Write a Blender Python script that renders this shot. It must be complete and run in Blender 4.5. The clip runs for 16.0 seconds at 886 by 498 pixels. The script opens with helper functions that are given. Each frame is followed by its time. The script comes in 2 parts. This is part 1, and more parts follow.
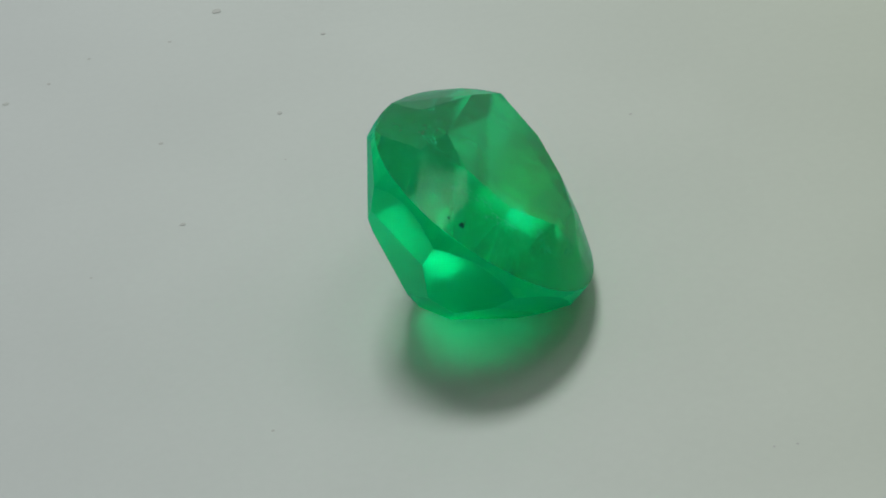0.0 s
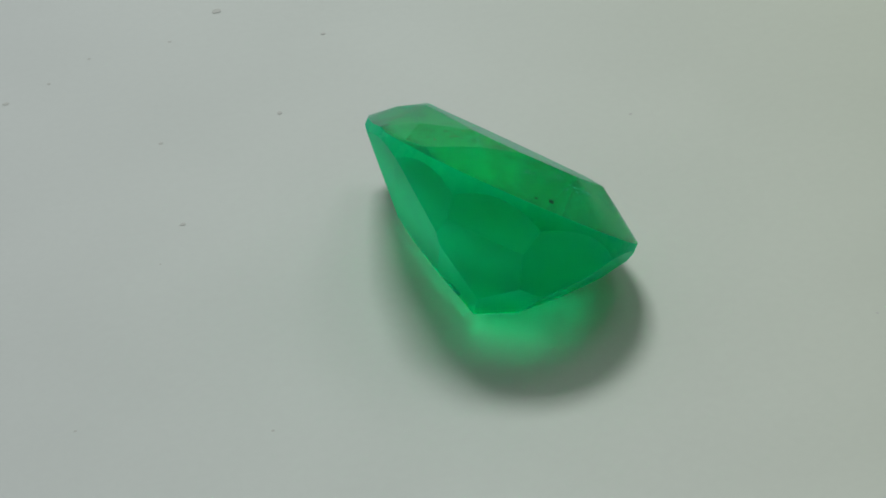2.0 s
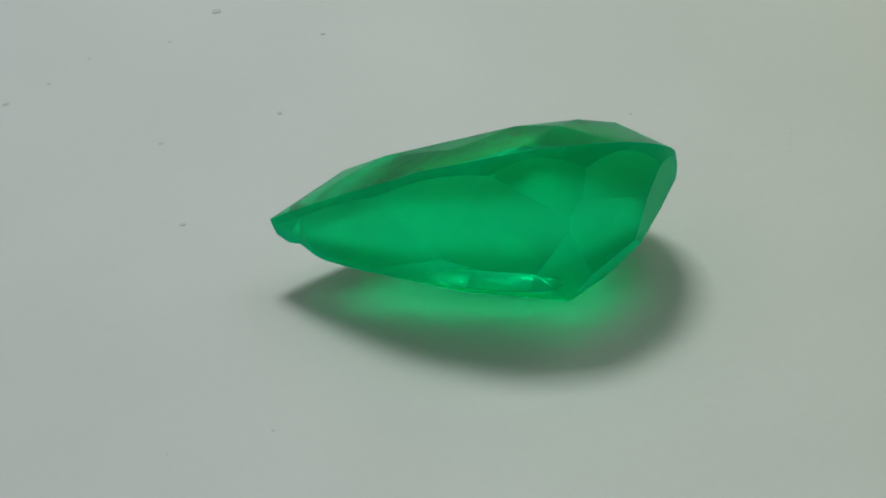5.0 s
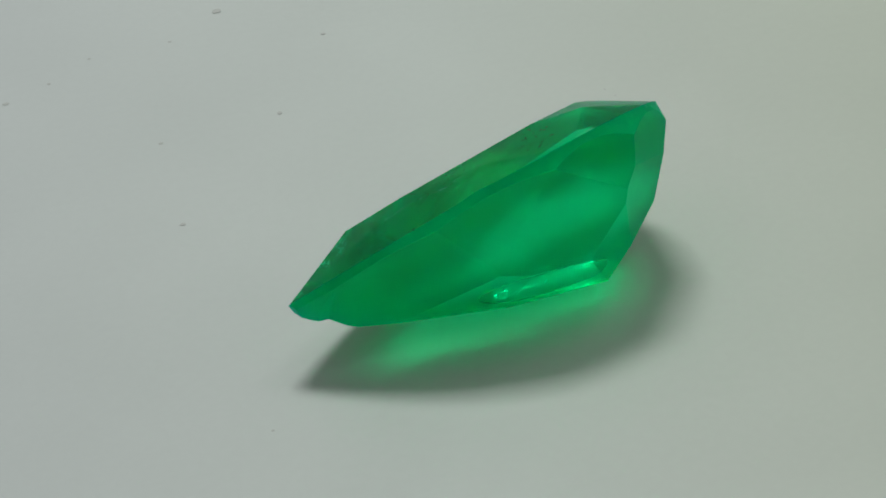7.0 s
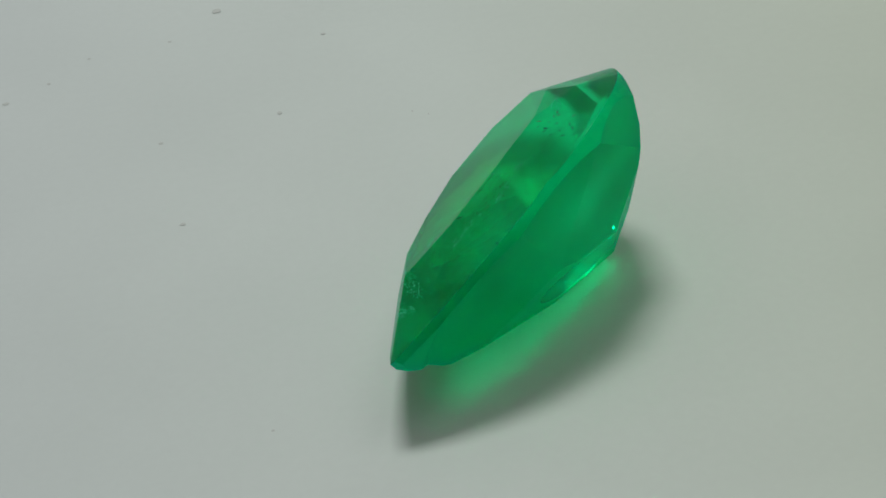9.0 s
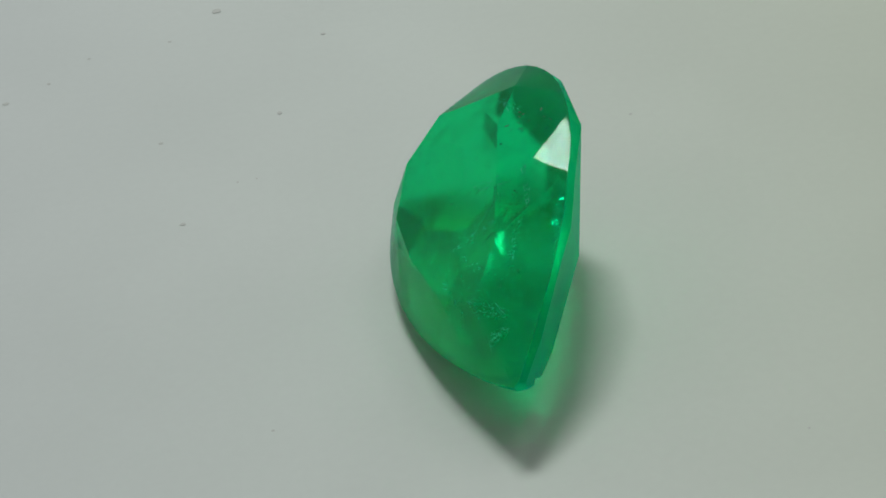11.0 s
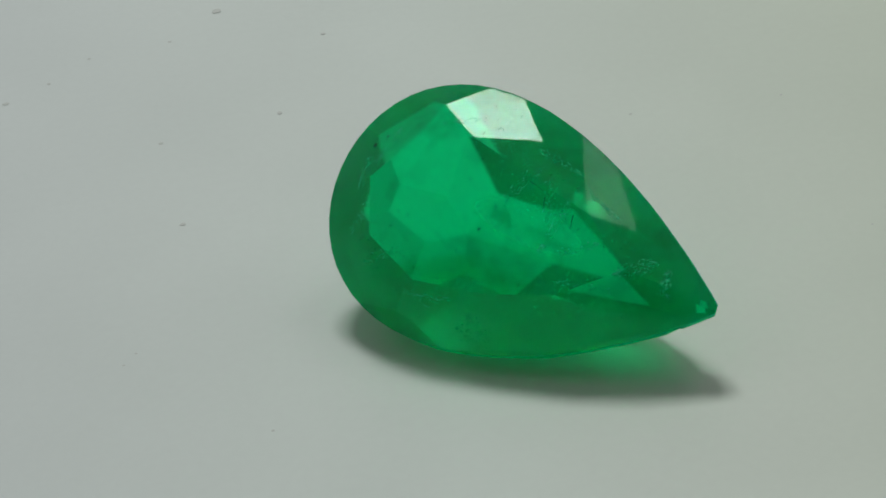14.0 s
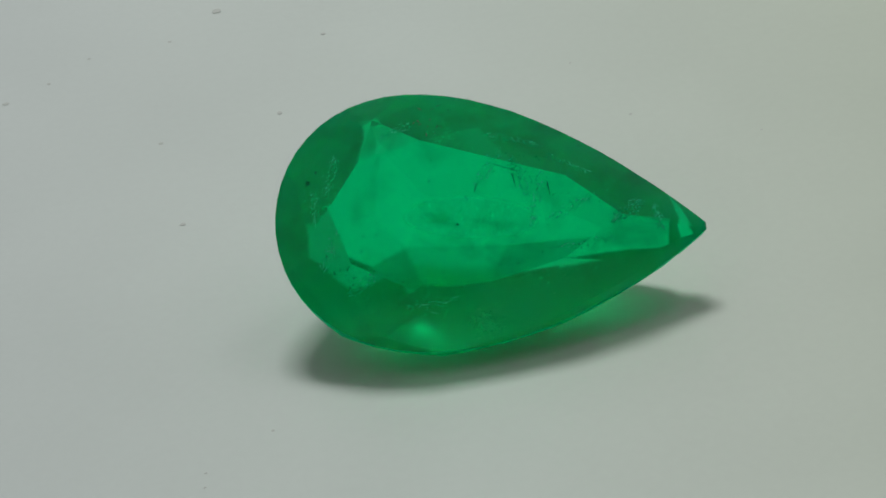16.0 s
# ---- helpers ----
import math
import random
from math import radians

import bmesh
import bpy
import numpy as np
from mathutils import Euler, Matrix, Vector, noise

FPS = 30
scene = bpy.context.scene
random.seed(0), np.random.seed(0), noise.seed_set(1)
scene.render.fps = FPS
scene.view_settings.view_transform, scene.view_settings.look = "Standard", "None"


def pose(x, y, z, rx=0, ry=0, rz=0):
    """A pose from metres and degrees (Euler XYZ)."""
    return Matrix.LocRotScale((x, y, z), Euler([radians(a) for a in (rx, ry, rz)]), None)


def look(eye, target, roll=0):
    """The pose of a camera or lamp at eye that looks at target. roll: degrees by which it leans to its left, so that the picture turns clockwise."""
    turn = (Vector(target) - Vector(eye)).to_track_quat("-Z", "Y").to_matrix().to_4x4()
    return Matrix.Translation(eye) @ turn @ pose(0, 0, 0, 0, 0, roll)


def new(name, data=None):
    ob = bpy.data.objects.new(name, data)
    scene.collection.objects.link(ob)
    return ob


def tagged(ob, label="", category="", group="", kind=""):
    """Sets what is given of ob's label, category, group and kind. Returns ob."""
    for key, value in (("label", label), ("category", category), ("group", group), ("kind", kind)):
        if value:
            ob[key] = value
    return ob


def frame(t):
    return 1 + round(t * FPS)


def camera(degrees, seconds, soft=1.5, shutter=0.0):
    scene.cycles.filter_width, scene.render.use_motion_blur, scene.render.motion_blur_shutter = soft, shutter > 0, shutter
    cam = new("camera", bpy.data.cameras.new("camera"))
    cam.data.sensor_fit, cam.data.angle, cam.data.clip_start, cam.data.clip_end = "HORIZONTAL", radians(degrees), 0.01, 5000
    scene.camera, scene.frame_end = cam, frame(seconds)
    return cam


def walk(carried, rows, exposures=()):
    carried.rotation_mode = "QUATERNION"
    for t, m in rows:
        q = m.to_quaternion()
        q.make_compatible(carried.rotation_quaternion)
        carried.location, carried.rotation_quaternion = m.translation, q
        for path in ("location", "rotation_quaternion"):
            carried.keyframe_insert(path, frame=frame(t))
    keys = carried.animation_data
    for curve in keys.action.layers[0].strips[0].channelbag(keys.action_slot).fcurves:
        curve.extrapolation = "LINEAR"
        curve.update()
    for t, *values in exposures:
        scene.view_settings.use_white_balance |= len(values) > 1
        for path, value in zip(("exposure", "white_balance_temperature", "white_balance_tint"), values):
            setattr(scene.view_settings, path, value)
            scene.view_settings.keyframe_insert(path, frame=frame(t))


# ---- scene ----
import itertools

MM = 0.001

# ---- camera: held still ----
cam = camera(22.276, 16.0, soft=1.7)
EYE = (0.0, -69.113 * MM, 46.522 * MM)
VIEW = look(EYE, (0, 0, 0), -9.014)
walk(cam, [(0.0, VIEW), (16.0, VIEW)])

# ---- light: a soft lamp above and a little behind the stone, and a pale dim room ----
world = bpy.data.worlds.new("room_light")
scene.world = world
world.use_nodes = True
backdrop_light = world.node_tree.nodes["Background"]
backdrop_light.inputs["Color"].default_value = (0.93, 0.97, 0.93, 1)
backdrop_light.inputs["Strength"].default_value = 0.28

lamp = bpy.data.lights.new("desk_lamp", "AREA")
lamp.shape, lamp.size, lamp.size_y = "RECTANGLE", 0.074, 0.048
lamp.energy, lamp.color = 0.298, (0.98, 0.99, 0.965)
lamp_ob = new("desk_lamp", lamp)
lamp_ob.matrix_world = look((0.003, 0.103, 0.233), (0, 0, 0))
second = bpy.data.lights.new("far_lamp", "AREA")
second.shape, second.size = "DISK", 0.090
second.energy, second.color = 0.05, (1.0, 0.985, 0.94)
second_ob = new("far_lamp", second)
second_ob.matrix_world = look((0.141, 0.078, 0.265), (0, 0, 0))
scene.cycles.sample_clamp_indirect = 0.0
scene.view_settings.exposure = 0.0


# ---- materials ----
def material(name):
    m = bpy.data.materials.new(name)
    m.use_nodes = True
    nt = m.node_tree
    nt.nodes.clear()
    return m, nt, nt.nodes.new("ShaderNodeOutputMaterial")


def node(nt, kind, **values):
    n = nt.nodes.new(kind)
    for k, v in values.items():
        n.inputs[k.replace("_", " ")].default_value = v
    return n


def ramp(nt, source, stops):
    r = nt.nodes.new("ShaderNodeValToRGB")
    while len(r.color_ramp.elements) < len(stops):
        r.color_ramp.elements.new(0.5)
    for el, (at, c) in zip(r.color_ramp.elements, stops):
        el.position, el.color = at, (*c, 1)
    nt.links.new(source, r.inputs[0])
    return r


def white_board():
    """Satin off-white board with faint mottling and scuffs, and camera shading tinted in."""
    m, nt, out = material("satin_white_board")
    co = nt.nodes.new("ShaderNodeTexCoord")
    p = node(nt, "ShaderNodeBsdfPrincipled")
    p.inputs["Specular IOR Level"].default_value = 0.35
    big = node(nt, "ShaderNodeTexNoise", Scale=110.0, Detail=4.0)
    fine = node(nt, "ShaderNodeTexNoise", Scale=2600.0, Detail=4.0)
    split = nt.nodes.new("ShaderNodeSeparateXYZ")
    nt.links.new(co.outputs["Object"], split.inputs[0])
    for n in (big, fine):
        nt.links.new(co.outputs["Object"], n.inputs["Vector"])
    # camera shading put into the colour: cooler at -x, yellower and darker at +x
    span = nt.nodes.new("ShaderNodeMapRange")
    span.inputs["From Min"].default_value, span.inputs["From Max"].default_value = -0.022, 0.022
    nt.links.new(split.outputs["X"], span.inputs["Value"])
    shading = ramp(nt, span.outputs[0], [(0.0, (0.605, 0.655, 0.655)), (0.5, (0.625, 0.690, 0.655)), (1.0, (0.575, 0.640, 0.545))])
    mottle = ramp(nt, big.outputs["Fac"], [(0.3, (0.965, 0.965, 0.965)), (0.7, (0.985, 0.985, 0.985))])
    mul = nt.nodes.new("ShaderNodeMix")
    mul.data_type, mul.blend_type = "RGBA", "MULTIPLY"
    mul.inputs["Factor"].default_value = 1.0
    nt.links.new(shading.outputs[0], mul.inputs["A"])
    nt.links.new(mottle.outputs[0], mul.inputs["B"])
    grain = ramp(nt, fine.outputs["Fac"], [(0.35, (0.985, 0.985, 0.985)), (0.65, (1, 1, 1))])
    grained = nt.nodes.new("ShaderNodeMix")
    grained.data_type, grained.blend_type = "RGBA", "MULTIPLY"
    grained.inputs["Factor"].default_value = 1.0
    nt.links.new(mul.outputs["Result"], grained.inputs["A"])
    nt.links.new(grain.outputs[0], grained.inputs["B"])
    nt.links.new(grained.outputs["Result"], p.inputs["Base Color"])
    gloss = ramp(nt, big.outputs["Fac"], [(0.35, (0.34, 0.34, 0.34)), (0.65, (0.44, 0.44, 0.44))])
    nt.links.new(gloss.outputs[0], p.inputs["Roughness"])
    b = node(nt, "ShaderNodeBump", Strength=0.06, Distance=0.0001)
    nt.links.new(fine.outputs["Fac"], b.inputs["Height"])
    nt.links.new(b.outputs[0], p.inputs["Normal"])
    nt.links.new(p.outputs[0], out.inputs[0])
    return m


def emerald_body(name, blur, sheen_range, milk_range, polish_colour, polish_index, bend, depth, glow, grain, blue, clear_band=None):
    """Green beryl: clear where it is clean, milky where the clouds lie; blur and sheen tell how well the facets are polished,
    depth how dark the clouds are, glow how much of the milk lets light straight through, blue the share of blue in the green."""
    m, nt, out = material(name)
    co = nt.nodes.new("ShaderNodeTexCoord")
    cloud = node(nt, "ShaderNodeTexNoise", Scale=grain[0], Detail=grain[1], Roughness=grain[2], Distortion=0.4)
    nt.links.new(co.outputs["Object"], cloud.inputs["Vector"])
    haze = node(nt, "ShaderNodeTexNoise", Scale=900.0, Detail=3.0, Roughness=0.5)
    nt.links.new(co.outputs["Object"], haze.inputs["Vector"])
    tint = ramp(nt, cloud.outputs["Fac"], [(0.25, (0.0, depth, depth * blue)), (0.50, (0.0, 1.0, blue)), (0.80, (0.0, 1.0, blue * 1.03))])
    rough = ramp(nt, cloud.outputs["Fac"], [(0.15, (blur[0],) * 3), (0.85, (blur[1],) * 3)])
    sheen = ramp(nt, haze.outputs["Fac"], [(0.35, (sheen_range[0],) * 3), (0.65, (sheen_range[1],) * 3)])
    inner = node(nt, "ShaderNodeBsdfRefraction", IOR=bend)
    nt.links.new(tint.outputs[0], inner.inputs["Color"])
    blur_out = rough.outputs[0]
    if clear_band:                                # a well polished stretch: centre and half extents
        centre, extent = clear_band
        away = nt.nodes.new("ShaderNodeMapping")
        away.vector_type = "TEXTURE"
        away.inputs["Location"].default_value, away.inputs["Scale"].default_value = centre, extent
        nt.links.new(co.outputs["Object"], away.inputs["Vector"])
        far = nt.nodes.new("ShaderNodeVectorMath")
        far.operation = "LENGTH"
        nt.links.new(away.outputs[0], far.inputs[0])
        fade = node(nt, "ShaderNodeMapRange")
        for k, v in (("From Min", 0.75), ("From Max", 1.15), ("To Min", 0.08), ("To Max", 1.0)):
            fade.inputs[k].default_value = v
        nt.links.new(far.outputs["Value"], fade.inputs["Value"])
        scaled = nt.nodes.new("ShaderNodeMath")
        scaled.operation = "MULTIPLY"
        nt.links.new(blur_out, scaled.inputs[0])
        nt.links.new(fade.outputs[0], scaled.inputs[1])
        blur_out = scaled.outputs[0]
    nt.links.new(blur_out, inner.inputs["Roughness"])
    polish = node(nt, "ShaderNodeBsdfGlossy", Color=(*polish_colour, 1))
    nt.links.new(sheen.outputs[0], polish.inputs["Roughness"])
    fresnel = node(nt, "ShaderNodeFresnel", IOR=polish_index)
    g = nt.nodes.new("ShaderNodeMixShader")
    nt.links.new(fresnel.outputs[0], g.inputs[0])
    nt.links.new(inner.outputs[0], g.inputs[1])
    nt.links.new(polish.outputs[0], g.inputs[2])
    milk = node(nt, "ShaderNodeSubsurfaceScattering", Scale=0.001)
    milk.inputs["Color"].default_value = (0.0, 0.97, 0.42, 1)
    milk.inputs["Radius"].default_value = (0.2, 6.0, 2.6)
    veil = node(nt, "ShaderNodeBsdfTranslucent", Color=(0.0, 0.97, 0.46, 1))
    milky = node(nt, "ShaderNodeMixShader", Fac=glow)
    nt.links.new(milk.outputs[0], milky.inputs[1])
    nt.links.new(veil.outputs[0], milky.inputs[2])
    share = ramp(nt, cloud.outputs["Fac"], [(0.15, (milk_range[0],) * 3), (0.85, (milk_range[1],) * 3)])
    mix = nt.nodes.new("ShaderNodeMixShader")
    nt.links.new(share.outputs[0], mix.inputs[0])
    nt.links.new(g.outputs[0], mix.inputs[1])
    nt.links.new(milky.outputs[0], mix.inputs[2])
    nt.links.new(mix.outputs[0], out.inputs[0])
    return m


def plain(name, colour, roughness=0.7, through_light=0.0, gloss=0.5):
    m, nt, out = material(name)
    p = node(nt, "ShaderNodeBsdfPrincipled", Roughness=roughness)
    p.inputs["Base Color"].default_value = (*colour, 1)
    p.inputs["Specular IOR Level"].default_value = gloss
    if through_light:
        t = node(nt, "ShaderNodeBsdfTranslucent", Color=(*colour, 1))
        mix = node(nt, "ShaderNodeMixShader", Fac=through_light)
        nt.links.new(p.outputs[0], mix.inputs[1])
        nt.links.new(t.outputs[0], mix.inputs[2])
        nt.links.new(mix.outputs[0], out.inputs[0])
    else:
        nt.links.new(p.outputs[0], out.inputs[0])
    return m


def cleavage():
    """Bright cleavage faces inside the stone."""
    m, nt, out = material("cleavage_face")
    g = node(nt, "ShaderNodeBsdfGlossy", Color=(0.5, 1.0, 0.9, 1), Roughness=0.18)
    nt.links.new(g.outputs[0], out.inputs[0])
    return m


BOARD = white_board()
GREEN = emerald_body("green_beryl_polished", (0.16, 0.25), (0.04, 0.08), (0.03, 0.08), (0.46, 0.68, 0.61), 1.40, 1.48, 0.60, 0.0, (420.0, 5.0, 0.62), 0.66)
GREEN_BACK = emerald_body("green_beryl_worn_polish", (0.34, 0.46), (0.13, 0.22), (0.30, 0.46), (0.28, 0.66, 0.52), 1.46, 1.48, 0.88, 0.25, (260.0, 2.0, 0.4), 0.56, ((0.0002, 0.0024, 0.0015), (0.0024, 0.0012, 0.0007)))
GREEN_RIM = emerald_body("green_beryl_ground_girdle", (0.30, 0.44), (0.20, 0.32), (0.24, 0.40), (0.20, 0.80, 0.6), 1.46, 1.50, 0.88, 0.5, (380.0, 4.0, 0.6), 0.55)
CLOUD = plain("pale_cloud", (0.04, 0.95, 0.60), 0.6, 0.65, 0.1)
FEATHER = plain("whitish_feather", (0.06, 0.75, 0.48), 0.5, 0.4, 0.0)
GLINT = cleavage()
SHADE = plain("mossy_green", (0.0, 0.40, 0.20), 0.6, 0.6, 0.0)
NEEDLE = plain("dark_mineral", (0.02, 0.06, 0.04), 0.5)
SHADE_WALL = plain("shade_wall_grey", (0.22, 0.22, 0.20), 0.8)
DUST = plain("grey_dust", (0.50, 0.53, 0.51))


def part(name, bm, mat, parent=None, label=""):
    me = bpy.data.meshes.new(name)
    bm.to_mesh(me)
    bm.free()
    me.materials.append(mat)
    ob = new(name, me)
    if parent:
        ob.parent = parent
    return tagged(ob, label)


# ---- the board on which all lies ----
def tabletop():
    bm = bmesh.new()
    bmesh.ops.create_cube(bm, size=1.0, matrix=Matrix.Translation((0, 0.1, -0.009)) @ Matrix.Diagonal((1.2, 1.0, 0.018, 1)))
    bmesh.ops.bevel(bm, geom=bm.edges[:], offset=0.003, segments=3, affect="EDGES")
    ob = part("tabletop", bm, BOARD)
    return tagged(ob, "smooth off-white satin board under the stone", "tabletop", kind="structure")


tabletop()


def wall():
    """A dim unseen panel added behind the camera to cut the light from there."""
    bm = bmesh.new()
    bmesh.ops.create_cube(bm, size=1.0, matrix=Matrix.Translation((0, -0.50, 0.45)) @ Matrix.Diagonal((2.4, 0.1, 2.4, 1)))
    ob = part("unseen_shade_wall", bm, SHADE_WALL)
    return tagged(ob, "unseen dim grey wall added to shade the front of the stone", "wall", kind="structure")


wall()

# ---- the emerald: a pear cut, in its own space tip along +x, table up; millimetres ----
HALF = 7.5
SIDE_A, SIDE_B = (5.866, 0.968), (5.820, 0.809)   # width and taper of either flank
BELLY = -0.12
GIRDLE = 0.401
CROWN = 1.20
KNEE = (0.834, -0.326, 0.0, 1.429)                # two belts of the pavilion: scale, offset, depth
WAIST = (0.419, -1.832, -0.235, 3.161)
CULET = Vector((-3.04, -0.351, -4.742))
TILT = pose(0, 0, 0, 40.857, 0, 0) @ pose(0, 0, 0, 0, 10.571, 0)
OFFSET = (1.591, -0.388)
HEART = Vector((-1.0, -0.2, -1.2))


def pear(degrees):
    """A point of the pear outline; the tip at 0 degrees."""
    u = radians(degrees % 360)
    b, taper = SIDE_A if u < math.pi else SIDE_B
    return Vector((HALF * math.cos(u) + BELLY * math.sin(u) ** 2, b * math.sin(u) * abs(math.sin(u / 2)) ** taper, 0))


def along(degrees):
    return (pear(degrees + 0.5) - pear(degrees - 0.5)).normalized()


def belt(degrees, which):
    p = pear(degrees) * which[0]
    return Vector((p.x + which[1], p.y + which[2], -GIRDLE - which[3]))


def knee(degrees):
    """The upper belt, which draws in more on one flank near the tip."""
    return belt(degrees, (0.71, *KNEE[1:]) if 40 < degrees < 100 else KNEE)


def facet(a, b, direction):
    """The plane through a and b that holds the direction too, facing away from the stone's heart."""
    n = (b - a).cross(direction).normalized()
    return (a, n) if n.dot(a - HEART) > 0 else (a, -n)


# the crown's corners: round the table, and the star points between the kites (x, y, z)
TABLE = [(4.40, 0.0), (2.45, 1.32), (0.05, 1.88), (-2.55, 2.46), (-4.60, 1.70), (-5.60, -0.05), (-4.75, -1.95), (-2.55, -2.85), (0.05, -2.45), (2.45, -1.60)]
STARS = [(4.05, 1.40, 0.68), (1.50, 2.62, 0.62), (-0.38, 3.20, 0.635), (-4.22, 3.28, 0.80), (-5.85, 1.30, 0.72), (-5.85, -1.45, 0.70),
         (-4.22, -3.35, 0.66), (-0.90, -3.65, 0.58), (1.60, -2.85, 0.60), (4.05, -1.50, 0.66)]
KITE_FEET = [(-1.88, 4.47, -0.01), (-3.19, 4.44, 0.11), (0.62, 3.97, -0.05)]
RIM = -0.12                                       # the girdle's upper edge


def emerald_planes():
    planes = [(Vector((0, 0, RIM)), Vector((0, 0, 1)))]
    for k in range(60):                                       # girdle
        t = along(3 + k * 6)
        planes.append((pear(3 + k * 6), Vector((t.y, -t.x, 0))))
    for u in (20, 52, 84, 116, 148, 180, 212, 244, 276, 308, 340):               # steep belt under the girdle
        planes.append(facet(pear(u) - Vector((0, 0, GIRDLE)), knee(u), along(u)))
    for u in (36, 92, 148, 212, 268, 324):                                       # broad facets to the culet
        planes.append(facet(knee(u), belt(u, WAIST), along(u)))
    for u in (60, 120, 180, 240, 300):
        planes.append(facet(belt(u, WAIST), CULET, along(u)))
    planes.append((Vector((7.42, 0, 0)), Vector((1, 0.1, -0.3)).normalized()))   # the blunted tip
    return planes


def cut_stone(planes):
    """The convex body that all the facet planes leave: the corners where three planes meet, wrapped into facets."""
    normals = np.array([n[:] for _, n in planes])
    reach = np.array([co.dot(n) for co, n in planes])
    first, second, third = (np.array(k) for k in zip(*itertools.combinations(range(len(planes)), 3)))
    m = np.stack([normals[first], normals[second], normals[third]], 1)
    good = np.abs(np.linalg.det(m)) > 1e-5
    first, second, third, m = first[good], second[good], third[good], m[good]
    corners = np.linalg.solve(m, np.stack([reach[first], reach[second], reach[third]], 1)[..., None])[..., 0]
    corners = corners[np.abs(corners).max(1) < 12]
    corners = corners[(corners @ normals.T <= reach + 1e-4).all(1)]
    bm = bmesh.new()
    for c in np.unique(corners.round(2), axis=0):
        bm.verts.new(c)
    for c in [(*t, CROWN) for t in TABLE] + STARS + KITE_FEET:
        bm.verts.new(c)
    bmesh.ops.convex_hull(bm, input=bm.verts[:])
    loose = [v for v in bm.verts if not v.link_faces]
    bmesh.ops.delete(bm, geom=loose, context="VERTS")
    bmesh.ops.dissolve_limit(bm, angle_limit=radians(1.0), verts=bm.verts[:], edges=bm.edges[:])
    bmesh.ops.recalc_face_normals(bm, faces=bm.faces[:])
    return bm


PLANES = emerald_planes()


def depth_inside(p):
    """How far p lies under the stone's nearest facet; negative outside."""
    return min((co - p).dot(n) for co, n in FACETS)


emerald = new("emerald")
tagged(emerald, "translucent green pear-cut emerald with cloudy inclusions, lying tilted on the board", "gemstone")
bm = cut_stone(PLANES)
FACETS = [(f.verts[0].co.copy(), f.normal.copy()) for f in bm.faces]
for x in (6.75, 6.40, 5.95):                       # a chipped notch under the tip
    bmesh.ops.bisect_plane(bm, geom=bm.verts[:] + bm.edges[:] + bm.faces[:], dist=1e-4, plane_co=(x, 0, 0), plane_no=(1, 0, 0))
for v in bm.verts:
    if abs(v.co.x - 6.40) < 0.01 and v.co.z < -0.42 and v.co.y < 0.1:
        v.co.z += 0.16
LOWEST = min((TILT @ v.co).z for v in bm.verts)
SET = Matrix.Translation((OFFSET[0] * MM, OFFSET[1] * MM, -LOWEST * MM)) @ TILT @ Matrix.Scale(MM, 4)
for f in bm.faces:
    f.material_index = 1 if f.normal.z < -0.1 else 2 if f.normal.z < 0.1 else 0
bm.transform(SET)
stone = part("cut_stone", bm, GREEN, emerald)
stone.data.materials.append(GREEN_BACK)
stone.data.materials.append(GREEN_RIM)


# ---- what lies in the stone ----
rng = random.Random(7)


def flake(bm, p, size, flat=None):
    """A thin uneven scale of three or four corners about p."""
    n = Vector((rng.gauss(0, 1), rng.gauss(0, 1), rng.gauss(0, 1))).normalized()
    if flat:
        n = (flat + n * 0.35).normalized()
    x = n.orthogonal().normalized()
    y = n.cross(x)
    a0 = rng.uniform(0, 6.28)
    corners = []
    for k in range(rng.choice((3, 4, 4))):
        a = a0 + k * 1.7 + rng.uniform(-0.3, 0.3)
        r = size * rng.uniform(0.4, 1.2)
        corners.append(bm.verts.new(p + x * (math.cos(a) * r) + y * (math.sin(a) * r * 0.7)))
    bm.faces.new(corners)


def streak(bm, p, n, way, long, wide):
    """A thin tapering lick lying in a facet."""
    x = (way - n * way.dot(n)).normalized()
    y = n.cross(x)
    bend = rng.uniform(-0.3, 0.3) * long
    bm.faces.new([bm.verts.new(p + x * a + y * b) for a, b in ((-long, bend), (-long * 0.3, -wide), (long * 0.4, -wide * 0.7), (long, bend * 0.5), (long * 0.2, wide))])


def on_surface(p, up=True):
    """The place on the crown above p (or on the pavilion below it), and the facet's normal there."""
    best = None
    for co, n in FACETS:
        if (n.z > 0.05) if up else (n.z < -0.05):
            z = co.z - ((p.x - co.x) * n.x + (p.y - co.y) * n.y) / n.z
            if best is None or (z < best[0] if up else z > best[0]):
                best = (z, n)
    return Vector((p.x, p.y, best[0])), best[1]


def cloud_inclusions():
    bm = bmesh.new()
    homes = [(Vector((rng.uniform(-5.5, 5.5), rng.uniform(-3.5, 3.5), rng.uniform(-3.2, 0.6))), rng.uniform(0.4, 1.2)) for _ in range(34)]
    made = 0
    while made < 2600:
        if made % 9 < 2:                          # an even haze, and denser drifts in it
            p = Vector((rng.uniform(-7.3, 7.3), rng.uniform(-4.6, 4.6), rng.uniform(-4.6, 1.1)))
        else:
            c, r = rng.choice(homes)
            p = c + Vector((rng.gauss(0, r), rng.gauss(0, r), rng.gauss(0, r * 0.7)))
        if depth_inside(p) > (0.12 if p.z > 0.1 else 0.8):
            flake(bm, p, rng.uniform(0.015, 0.05))
            made += 1
    bm.transform(SET)
    ob = part("cloud_inclusion", bm, CLOUD, emerald, "drifts of fine pale specks within the stone")
    ob["kind"] = "stuff"


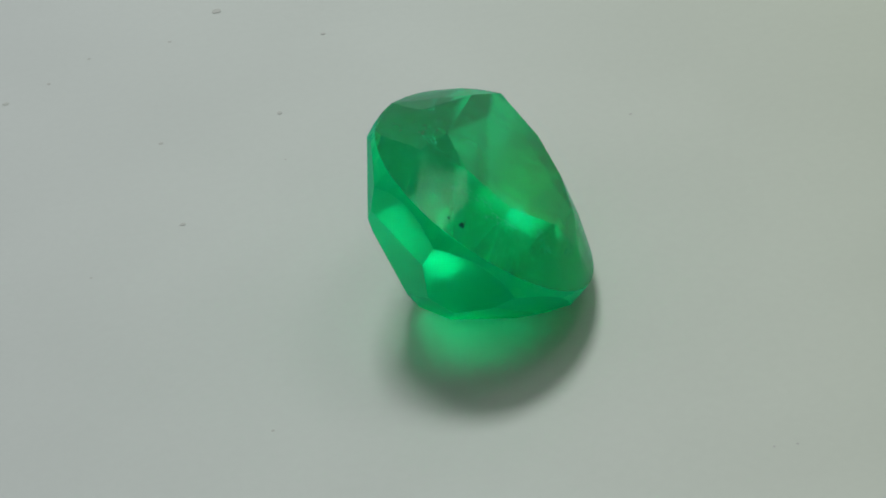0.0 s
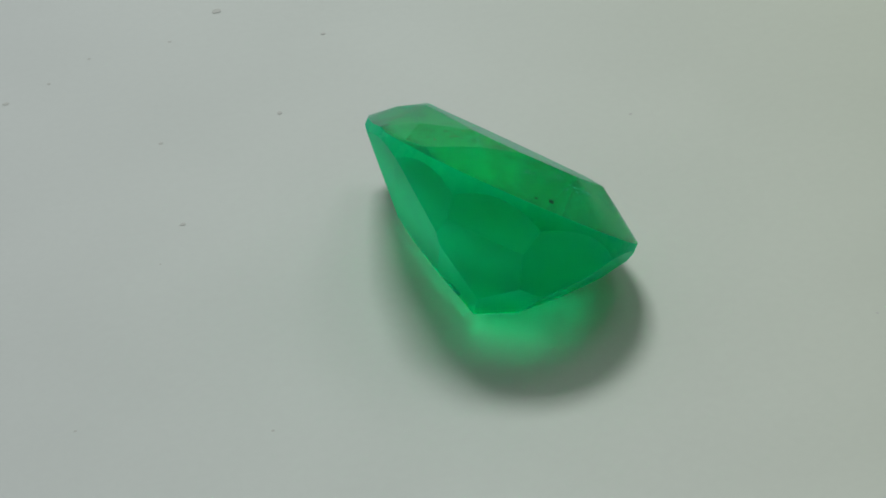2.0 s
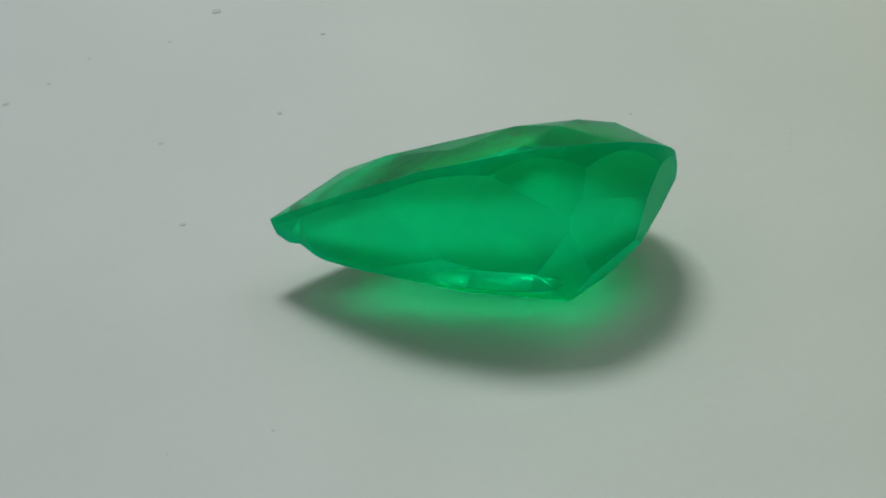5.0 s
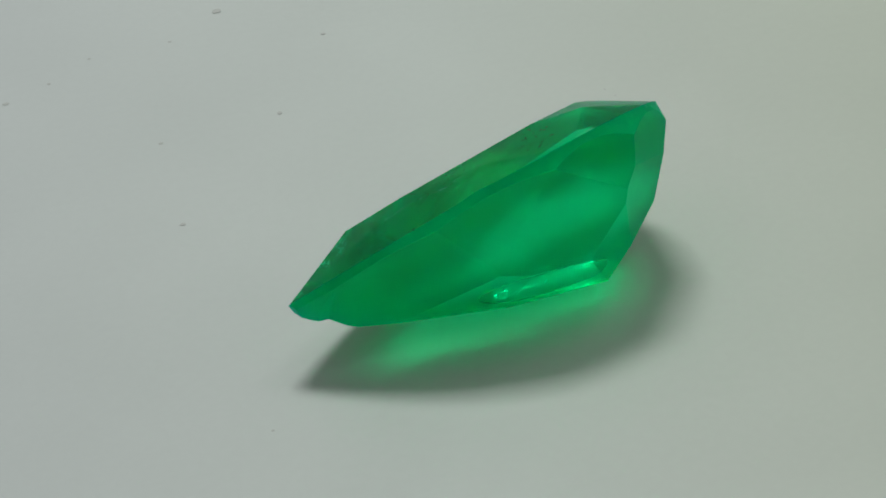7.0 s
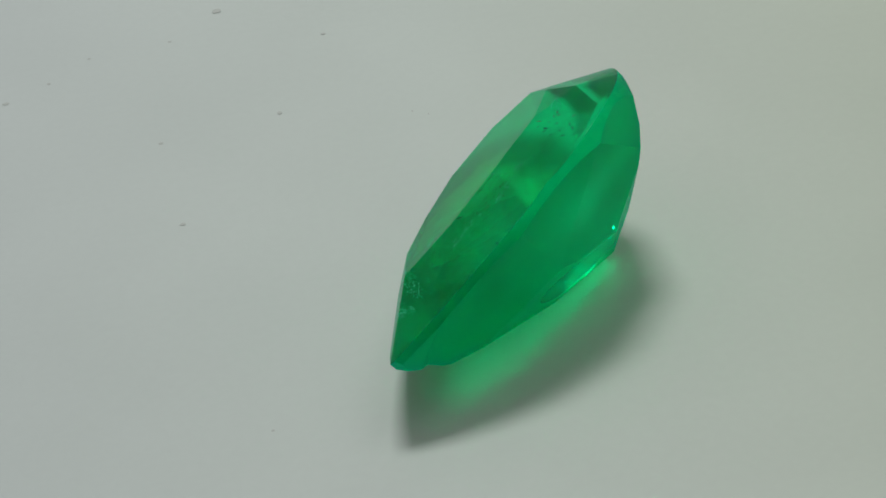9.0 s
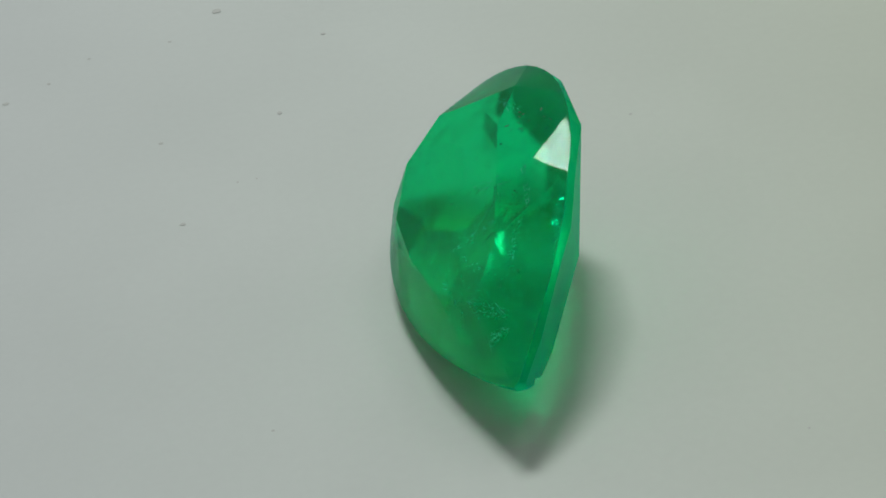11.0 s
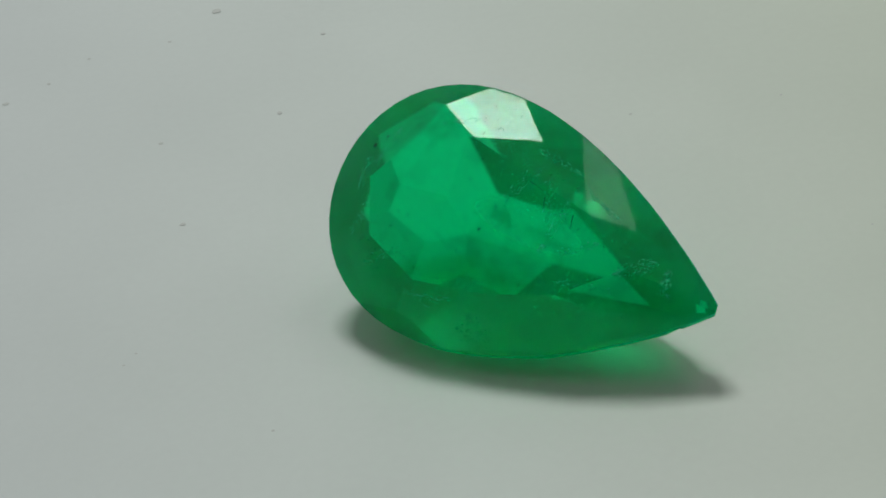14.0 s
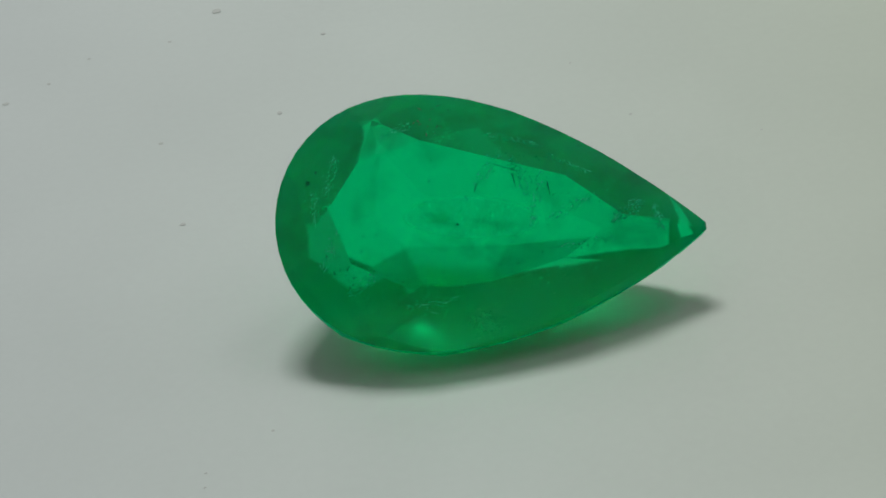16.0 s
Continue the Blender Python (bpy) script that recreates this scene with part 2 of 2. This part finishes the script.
def feather(centre, length, width, turn, count, mat=None, label="whitish wispy feather reaching the surface of the stone"):
    """A wispy healed crack: a drift of scales along a curved sheet."""
    bm = bmesh.new()
    face = Euler([radians(a) for a in turn]).to_matrix()
    for _ in range(count * 2):
        a, b = rng.uniform(-1, 1), rng.gauss(0, 0.4)
        p = Vector(centre) + face @ Vector((a * length, b * width * (1 - 0.6 * abs(a)), 0))
        if depth_inside(p) > 0.0:
            q, n = on_surface(p)
            deep = 0.004 if rng.random() < 0.35 else -rng.uniform(0.04, 0.3)
            if rng.random() < 0.3:
                streak(bm, q + n * deep, n, face @ Vector((1, rng.gauss(0, 0.35), 0)), rng.choice((0.04, 0.07, 0.10, 0.18)), rng.choice((0.005, 0.008, 0.011)))
            else:
                flake(bm, q + n * deep, rng.choice((0.012, 0.02, 0.035, 0.055)), n)
    bm.transform(SET)
    part("feather", bm, mat, emerald, label)


def needle(start, way, length, thick):
    bm = bmesh.new()
    d = Vector(way).normalized()
    m = Matrix.Translation(start) @ d.to_track_quat("Z", "Y").to_matrix().to_4x4()
    bmesh.ops.create_cone(bm, segments=5, radius1=thick, radius2=thick * 0.4, depth=length, cap_ends=True, matrix=m)
    bm.transform(SET)
    part("needle", bm, NEEDLE, emerald, "dark needle inside the stone")


def crystal(centre, size):
    bm = bmesh.new()
    bmesh.ops.create_icosphere(bm, subdivisions=1, radius=size, matrix=Matrix.Translation(centre))
    for v in bm.verts:
        v.co += Vector((rng.gauss(0, 1), rng.gauss(0, 1), rng.gauss(0, 1))) * size * 0.2
    bm.transform(SET)
    part("crystal", bm, NEEDLE, emerald, "black mineral speck inside the stone")


cloud_inclusions()
FEATHERS = [((-0.2, 1.6, 0.75), 0.9, 0.4, (12, 20, 60), 70), ((0.9, 1.3, 0.75), 0.8, 0.35, (15, 0, 110), 60), ((1.5, 0.5, 0.8), 1.0, 0.4, (10, 15, 80), 60),
            ((2.6, 0.2, 0.7), 0.8, 0.4, (20, 10, 30), 45), ((4.6, 0.2, 0.65), 0.8, 0.45, (10, 25, 40), 130), ((5.7, -0.05, 0.35), 0.7, 0.3, (20, 30, 100), 130),
            ((-5.6, 1.2, 0.2), 0.8, 0.35, (15, -25, 80), 75), ((-6.1, 0.1, 0.1), 0.7, 0.3, (5, -30, 95), 70), ((-5.5, -1.4, 0.2), 0.8, 0.4, (-15, -25, 70), 65),
            ((-4.3, -2.6, 0.25), 0.7, 0.4, (-25, -10, 30), 60), ((-2.0, -3.2, 0.05), 0.9, 0.3, (-30, 0, 10), 60), ((-3.4, 2.9, 0.45), 0.6, 0.3, (30, 0, 30), 45),
            ((0.6, 2.7, 0.3), 0.9, 0.25, (28, 5, -10), 55), ((2.6, 1.9, 0.3), 0.8, 0.2, (28, 10, -25), 45), ((3.2, -1.0, 0.4), 1.0, 0.25, (-20, 10, 10), 50)]
for spec in FEATHERS:
    feather(*spec, FEATHER)


def moss(centre, spread, count):
    """A dark grainy garden of scales under the crown."""
    bm = bmesh.new()
    for _ in range(count):
        p = Vector(centre) + Vector([rng.gauss(0, w) for w in spread])
        if depth_inside(p) > 0.08 and p.z > 0.15:
            flake(bm, p, rng.choice((0.02, 0.03, 0.04, 0.06)))
    bm.transform(SET)
    ob = part("moss_inclusion", bm, SHADE, emerald, "dark green grainy moss within the stone")
    ob["kind"] = "stuff"


for spec in (((-4.6, -1.9, 0.2), (0.9, 0.7, 0.25), 500), ((-2.0, -2.6, 0.1), (1.2, 0.4, 0.25), 350), ((0.8, 1.7, 0.3), (1.2, 0.45, 0.25), 260),
             ((3.4, 0.9, 0.2), (1.0, 0.35, 0.2), 160), ((1.6, -1.3, 0.2), (1.4, 0.5, 0.3), 220), ((-5.9, 0.8, 0.0), (0.4, 0.9, 0.2), 140)):
    moss(*spec)
NEEDLES = [((0.7, 1.2, 0.8), (0.3, -1, 0.1), 0.45, 0.020), ((1.9, 0.9, 0.8), (0.25, -1, 0.1), 0.5, 0.024), ((-0.6, 0.9, 0.7), (0.2, 1, 0.2), 0.3, 0.018),
           ((-0.9, 0.5, 0.7), (0.5, -1, 0.2), 0.25, 0.016), ((0.4, 1.6, 0.95), (1, -0.28, 0), 0.9, 0.012), ((3.3, 0.5, 0.8), (0.4, -1, 0), 0.25, 0.014)]
for spec in NEEDLES:
    needle(*spec)
for spec in (((-6.3, 1.1, -0.1), 0.09), ((-6.0, 1.5, -0.3), 0.05), ((-1.2, -0.4, 0.6), 0.05), ((-2.2, 1.1, 0.7), 0.035), ((2.9, 2.7, -0.15), 0.04)):
    crystal(*spec)


def pits():
    """Small dark pits and nicks in the polish of one kite facet."""
    corner = Vector((*TABLE[3], CROWN))
    n = (Vector(KITE_FEET[0]) - corner).cross(Vector(KITE_FEET[1]) - corner).normalized()
    for _ in range(16):
        a, b = rng.random(), rng.random()
        p = Vector((-2.55, 2.46, 1.20)).lerp(Vector((-1.9, 4.4, -0.03)), 0.12 + 0.8 * a) + Vector((1.7 * (b - 0.5) * (0.5 + 0.5 * a), 0, 0))
        p.z = 1.20 - (n.x * (p.x + 2.55) + n.y * (p.y - 2.46)) / n.z
        x = n.cross(Vector((rng.gauss(0, 1), rng.gauss(0, 1), 0.3))).normalized()
        long, wide = rng.uniform(0.03, 0.14), rng.uniform(0.012, 0.03)
        bm = bmesh.new()
        turn = Matrix((x, n.cross(x), n)).transposed().to_4x4()
        bmesh.ops.create_icosphere(bm, subdivisions=1, radius=1.0, matrix=Matrix.Translation(p) @ turn @ Matrix.Diagonal((long, wide, 0.012, 1)))
        bm.transform(SET)
        part("pit", bm, NEEDLE, emerald, "dark nick in a polished facet")


pits()


def on_flank(x, z, side):
    """The place on the stone's flank, as it lies on the board, that is met from that side at x and z; and its normal."""
    best = None
    for co, n in FLANKS:
        if n.y * side > 0.02:
            y = co.y - ((x - co.x) * n.x + (z - co.z) * n.z) / n.y
            if best is None or (y < best[0] if side > 0 else y > best[0]):
                best = (y, n)
    return Vector((x, best[0], z)), best[1]


FLANKS = [(SET @ co, (SET.to_3x3() @ n).normalized()) for co, n in FACETS]


def crushed_patch(start, end, spread, side, count, size, lie):
    """A crushed band under the flank: small parallel cleavage scales within the stone that flash as it turns."""
    bm = bmesh.new()
    for _ in range(count):
        u = rng.random()
        x = start[0] + (end[0] - start[0]) * u + rng.gauss(0, spread)
        z = start[1] + (end[1] - start[1]) * u + rng.gauss(0, spread)
        q, n = on_flank(x * MM, max(z, 0.2) * MM, side)
        scale_normal = (Vector(lie) + Vector((rng.gauss(0, 0.25), rng.gauss(0, 0.25), rng.gauss(0, 0.25)))).normalized()
        streak(bm, q - n * rng.uniform(0.12, 0.3) * MM, scale_normal, Vector((1, rng.gauss(0, 0.4), 0)), rng.uniform(0.25, 1) * size * MM, rng.uniform(0.15, 0.5) * size * MM)
    part("crushed_patch", bm, GLINT, emerald, "sparkling crushed patch in the flank of the stone")


crushed_patch((2.0, 1.15), (0.2, 1.45), 0.14, 1, 240, 0.11, (0.10, 0.43, 0.89))
crushed_patch((-0.4, 1.35), (-1.5, 1.65), 0.20, 1, 240, 0.12, (0.10, 0.43, 0.89))
crushed_patch((0.6, 2.3), (0.0, 2.35), 0.08, 1, 6, 0.18, (0.10, 0.43, 0.89))
crushed_patch((1.3, 1.85), (1.8, 1.35), 0.22, -1, 220, 0.08, (0.20, -0.52, 0.83))


# ---- dust on the board, and lens dust laid there too ----
def dust_speck(x, y, size, seed):
    r = random.Random(seed)
    bm = bmesh.new()
    bmesh.ops.create_icosphere(bm, subdivisions=2, radius=1.0, matrix=Matrix.Diagonal((1, r.uniform(0.7, 1.0), 0.08, 1)))
    for v in bm.verts:
        v.co += v.co * r.uniform(-0.2, 0.2)
    low = min(v.co.z for v in bm.verts)
    bm.transform(Matrix.Scale(size * 1.05 * MM, 4) @ Matrix.Translation((0, 0, -low)))
    ob = part("dust_speck", bm, DUST)
    ob.location = (x * MM, y * MM, 0)
    return tagged(ob, "tiny grey speck standing for lens dust or a turning grain", "dust", "dust on the board")


# specks of the lens, which never move, laid on the board instead
LENS_DUST = [(-8.4, 21.8, 0.20), (-3.7, 18.1, 0.12), (-5.8, 11.85, 0.11), (-10.75, 10.9, 0.10), (-9.8, 4.5, 0.12), (-17.6, 16.3, 0.13),
              (-15.8, 17.5, 0.08), (-10.5, 19.6, 0.09), (-14.1, 19.2, 0.07), (-6.6, -9.2, 0.06), (8.2, 7.4, 0.07)]
for number, (x, y, size) in enumerate(LENS_DUST):
    dust_speck(x, y, size, number)


# grains that turn with the stone: place and the time at which they lie there
TURNING_DUST = [(dust_speck(x, y, size, 40 + k), x, y, t) for k, (x, y, size, t) in enumerate(
    [(-13.9, -5.2, 0.055, 1.5), (-11.6, -3.9, 0.045, 3.5), (15.6, -1.6, 0.05, 3.5), (-11.2, -5.5, 0.05, 14.5)])]


def motions():
    """The stone turns about the upright axis, seventeen degrees a second, and a few grains of dust with it."""
    turns = [(0.0, 79.24, 1.274, -2.211), (0.5, 86.48, 1.544, -1.710), (1.0, 94.18, 1.515, -1.663), (1.5, 102.15, 1.628, -1.938), (2.0, 110.30, 1.817, -2.150), (2.5, 118.47, 1.953, -2.138), (3.0, 126.74, 2.154, -2.728), (3.5, 134.96, 2.339, -3.067), (4.0, 144.15, 2.494, -2.468), (6.5, 187.17, 2.626, -2.757), (7.0, 195.73, 2.844, -2.926), (7.5, 203.97, 2.516, -2.978), (8.0, 212.36, 2.483, -3.247), (8.5, 221.03, 2.741, -3.023), (9.0, 229.76, 3.049, -2.956), (11.5, 272.41, 1.934, -3.473), (12.0, 281.68, 2.150, -3.446), (12.5, 290.68, 2.172, -3.500), (13.0, 299.21, 2.158, -3.588), (13.5, 307.70, 1.907, -3.902), (14.0, 315.34, 1.851, -4.132), (14.5, 323.10, 1.852, -4.057), (15.0, 330.98, 1.314, -4.034), (15.5, 338.92, 0.729, -3.950), (16.0, 346.74, 0.374, -3.562)]
    walk(emerald, [(t, pose(x * MM, y * MM, 0, 0, 0, a)) for t, a, x, y in turns])
    axis = Vector((1.9, -3.1, 0))
    for grain, x, y, t0 in TURNING_DUST:
        rows = []
        for t in [k * 2.0 for k in range(9)]:
            p = axis + pose(0, 0, 0, 0, 0, 16.96 * (t - t0)) @ (Vector((x, y, 0)) - axis)
            rows.append((t, pose(p.x * MM, p.y * MM, 0, 0, 0, 16.96 * (t - t0))))
        walk(grain, rows)


motions()
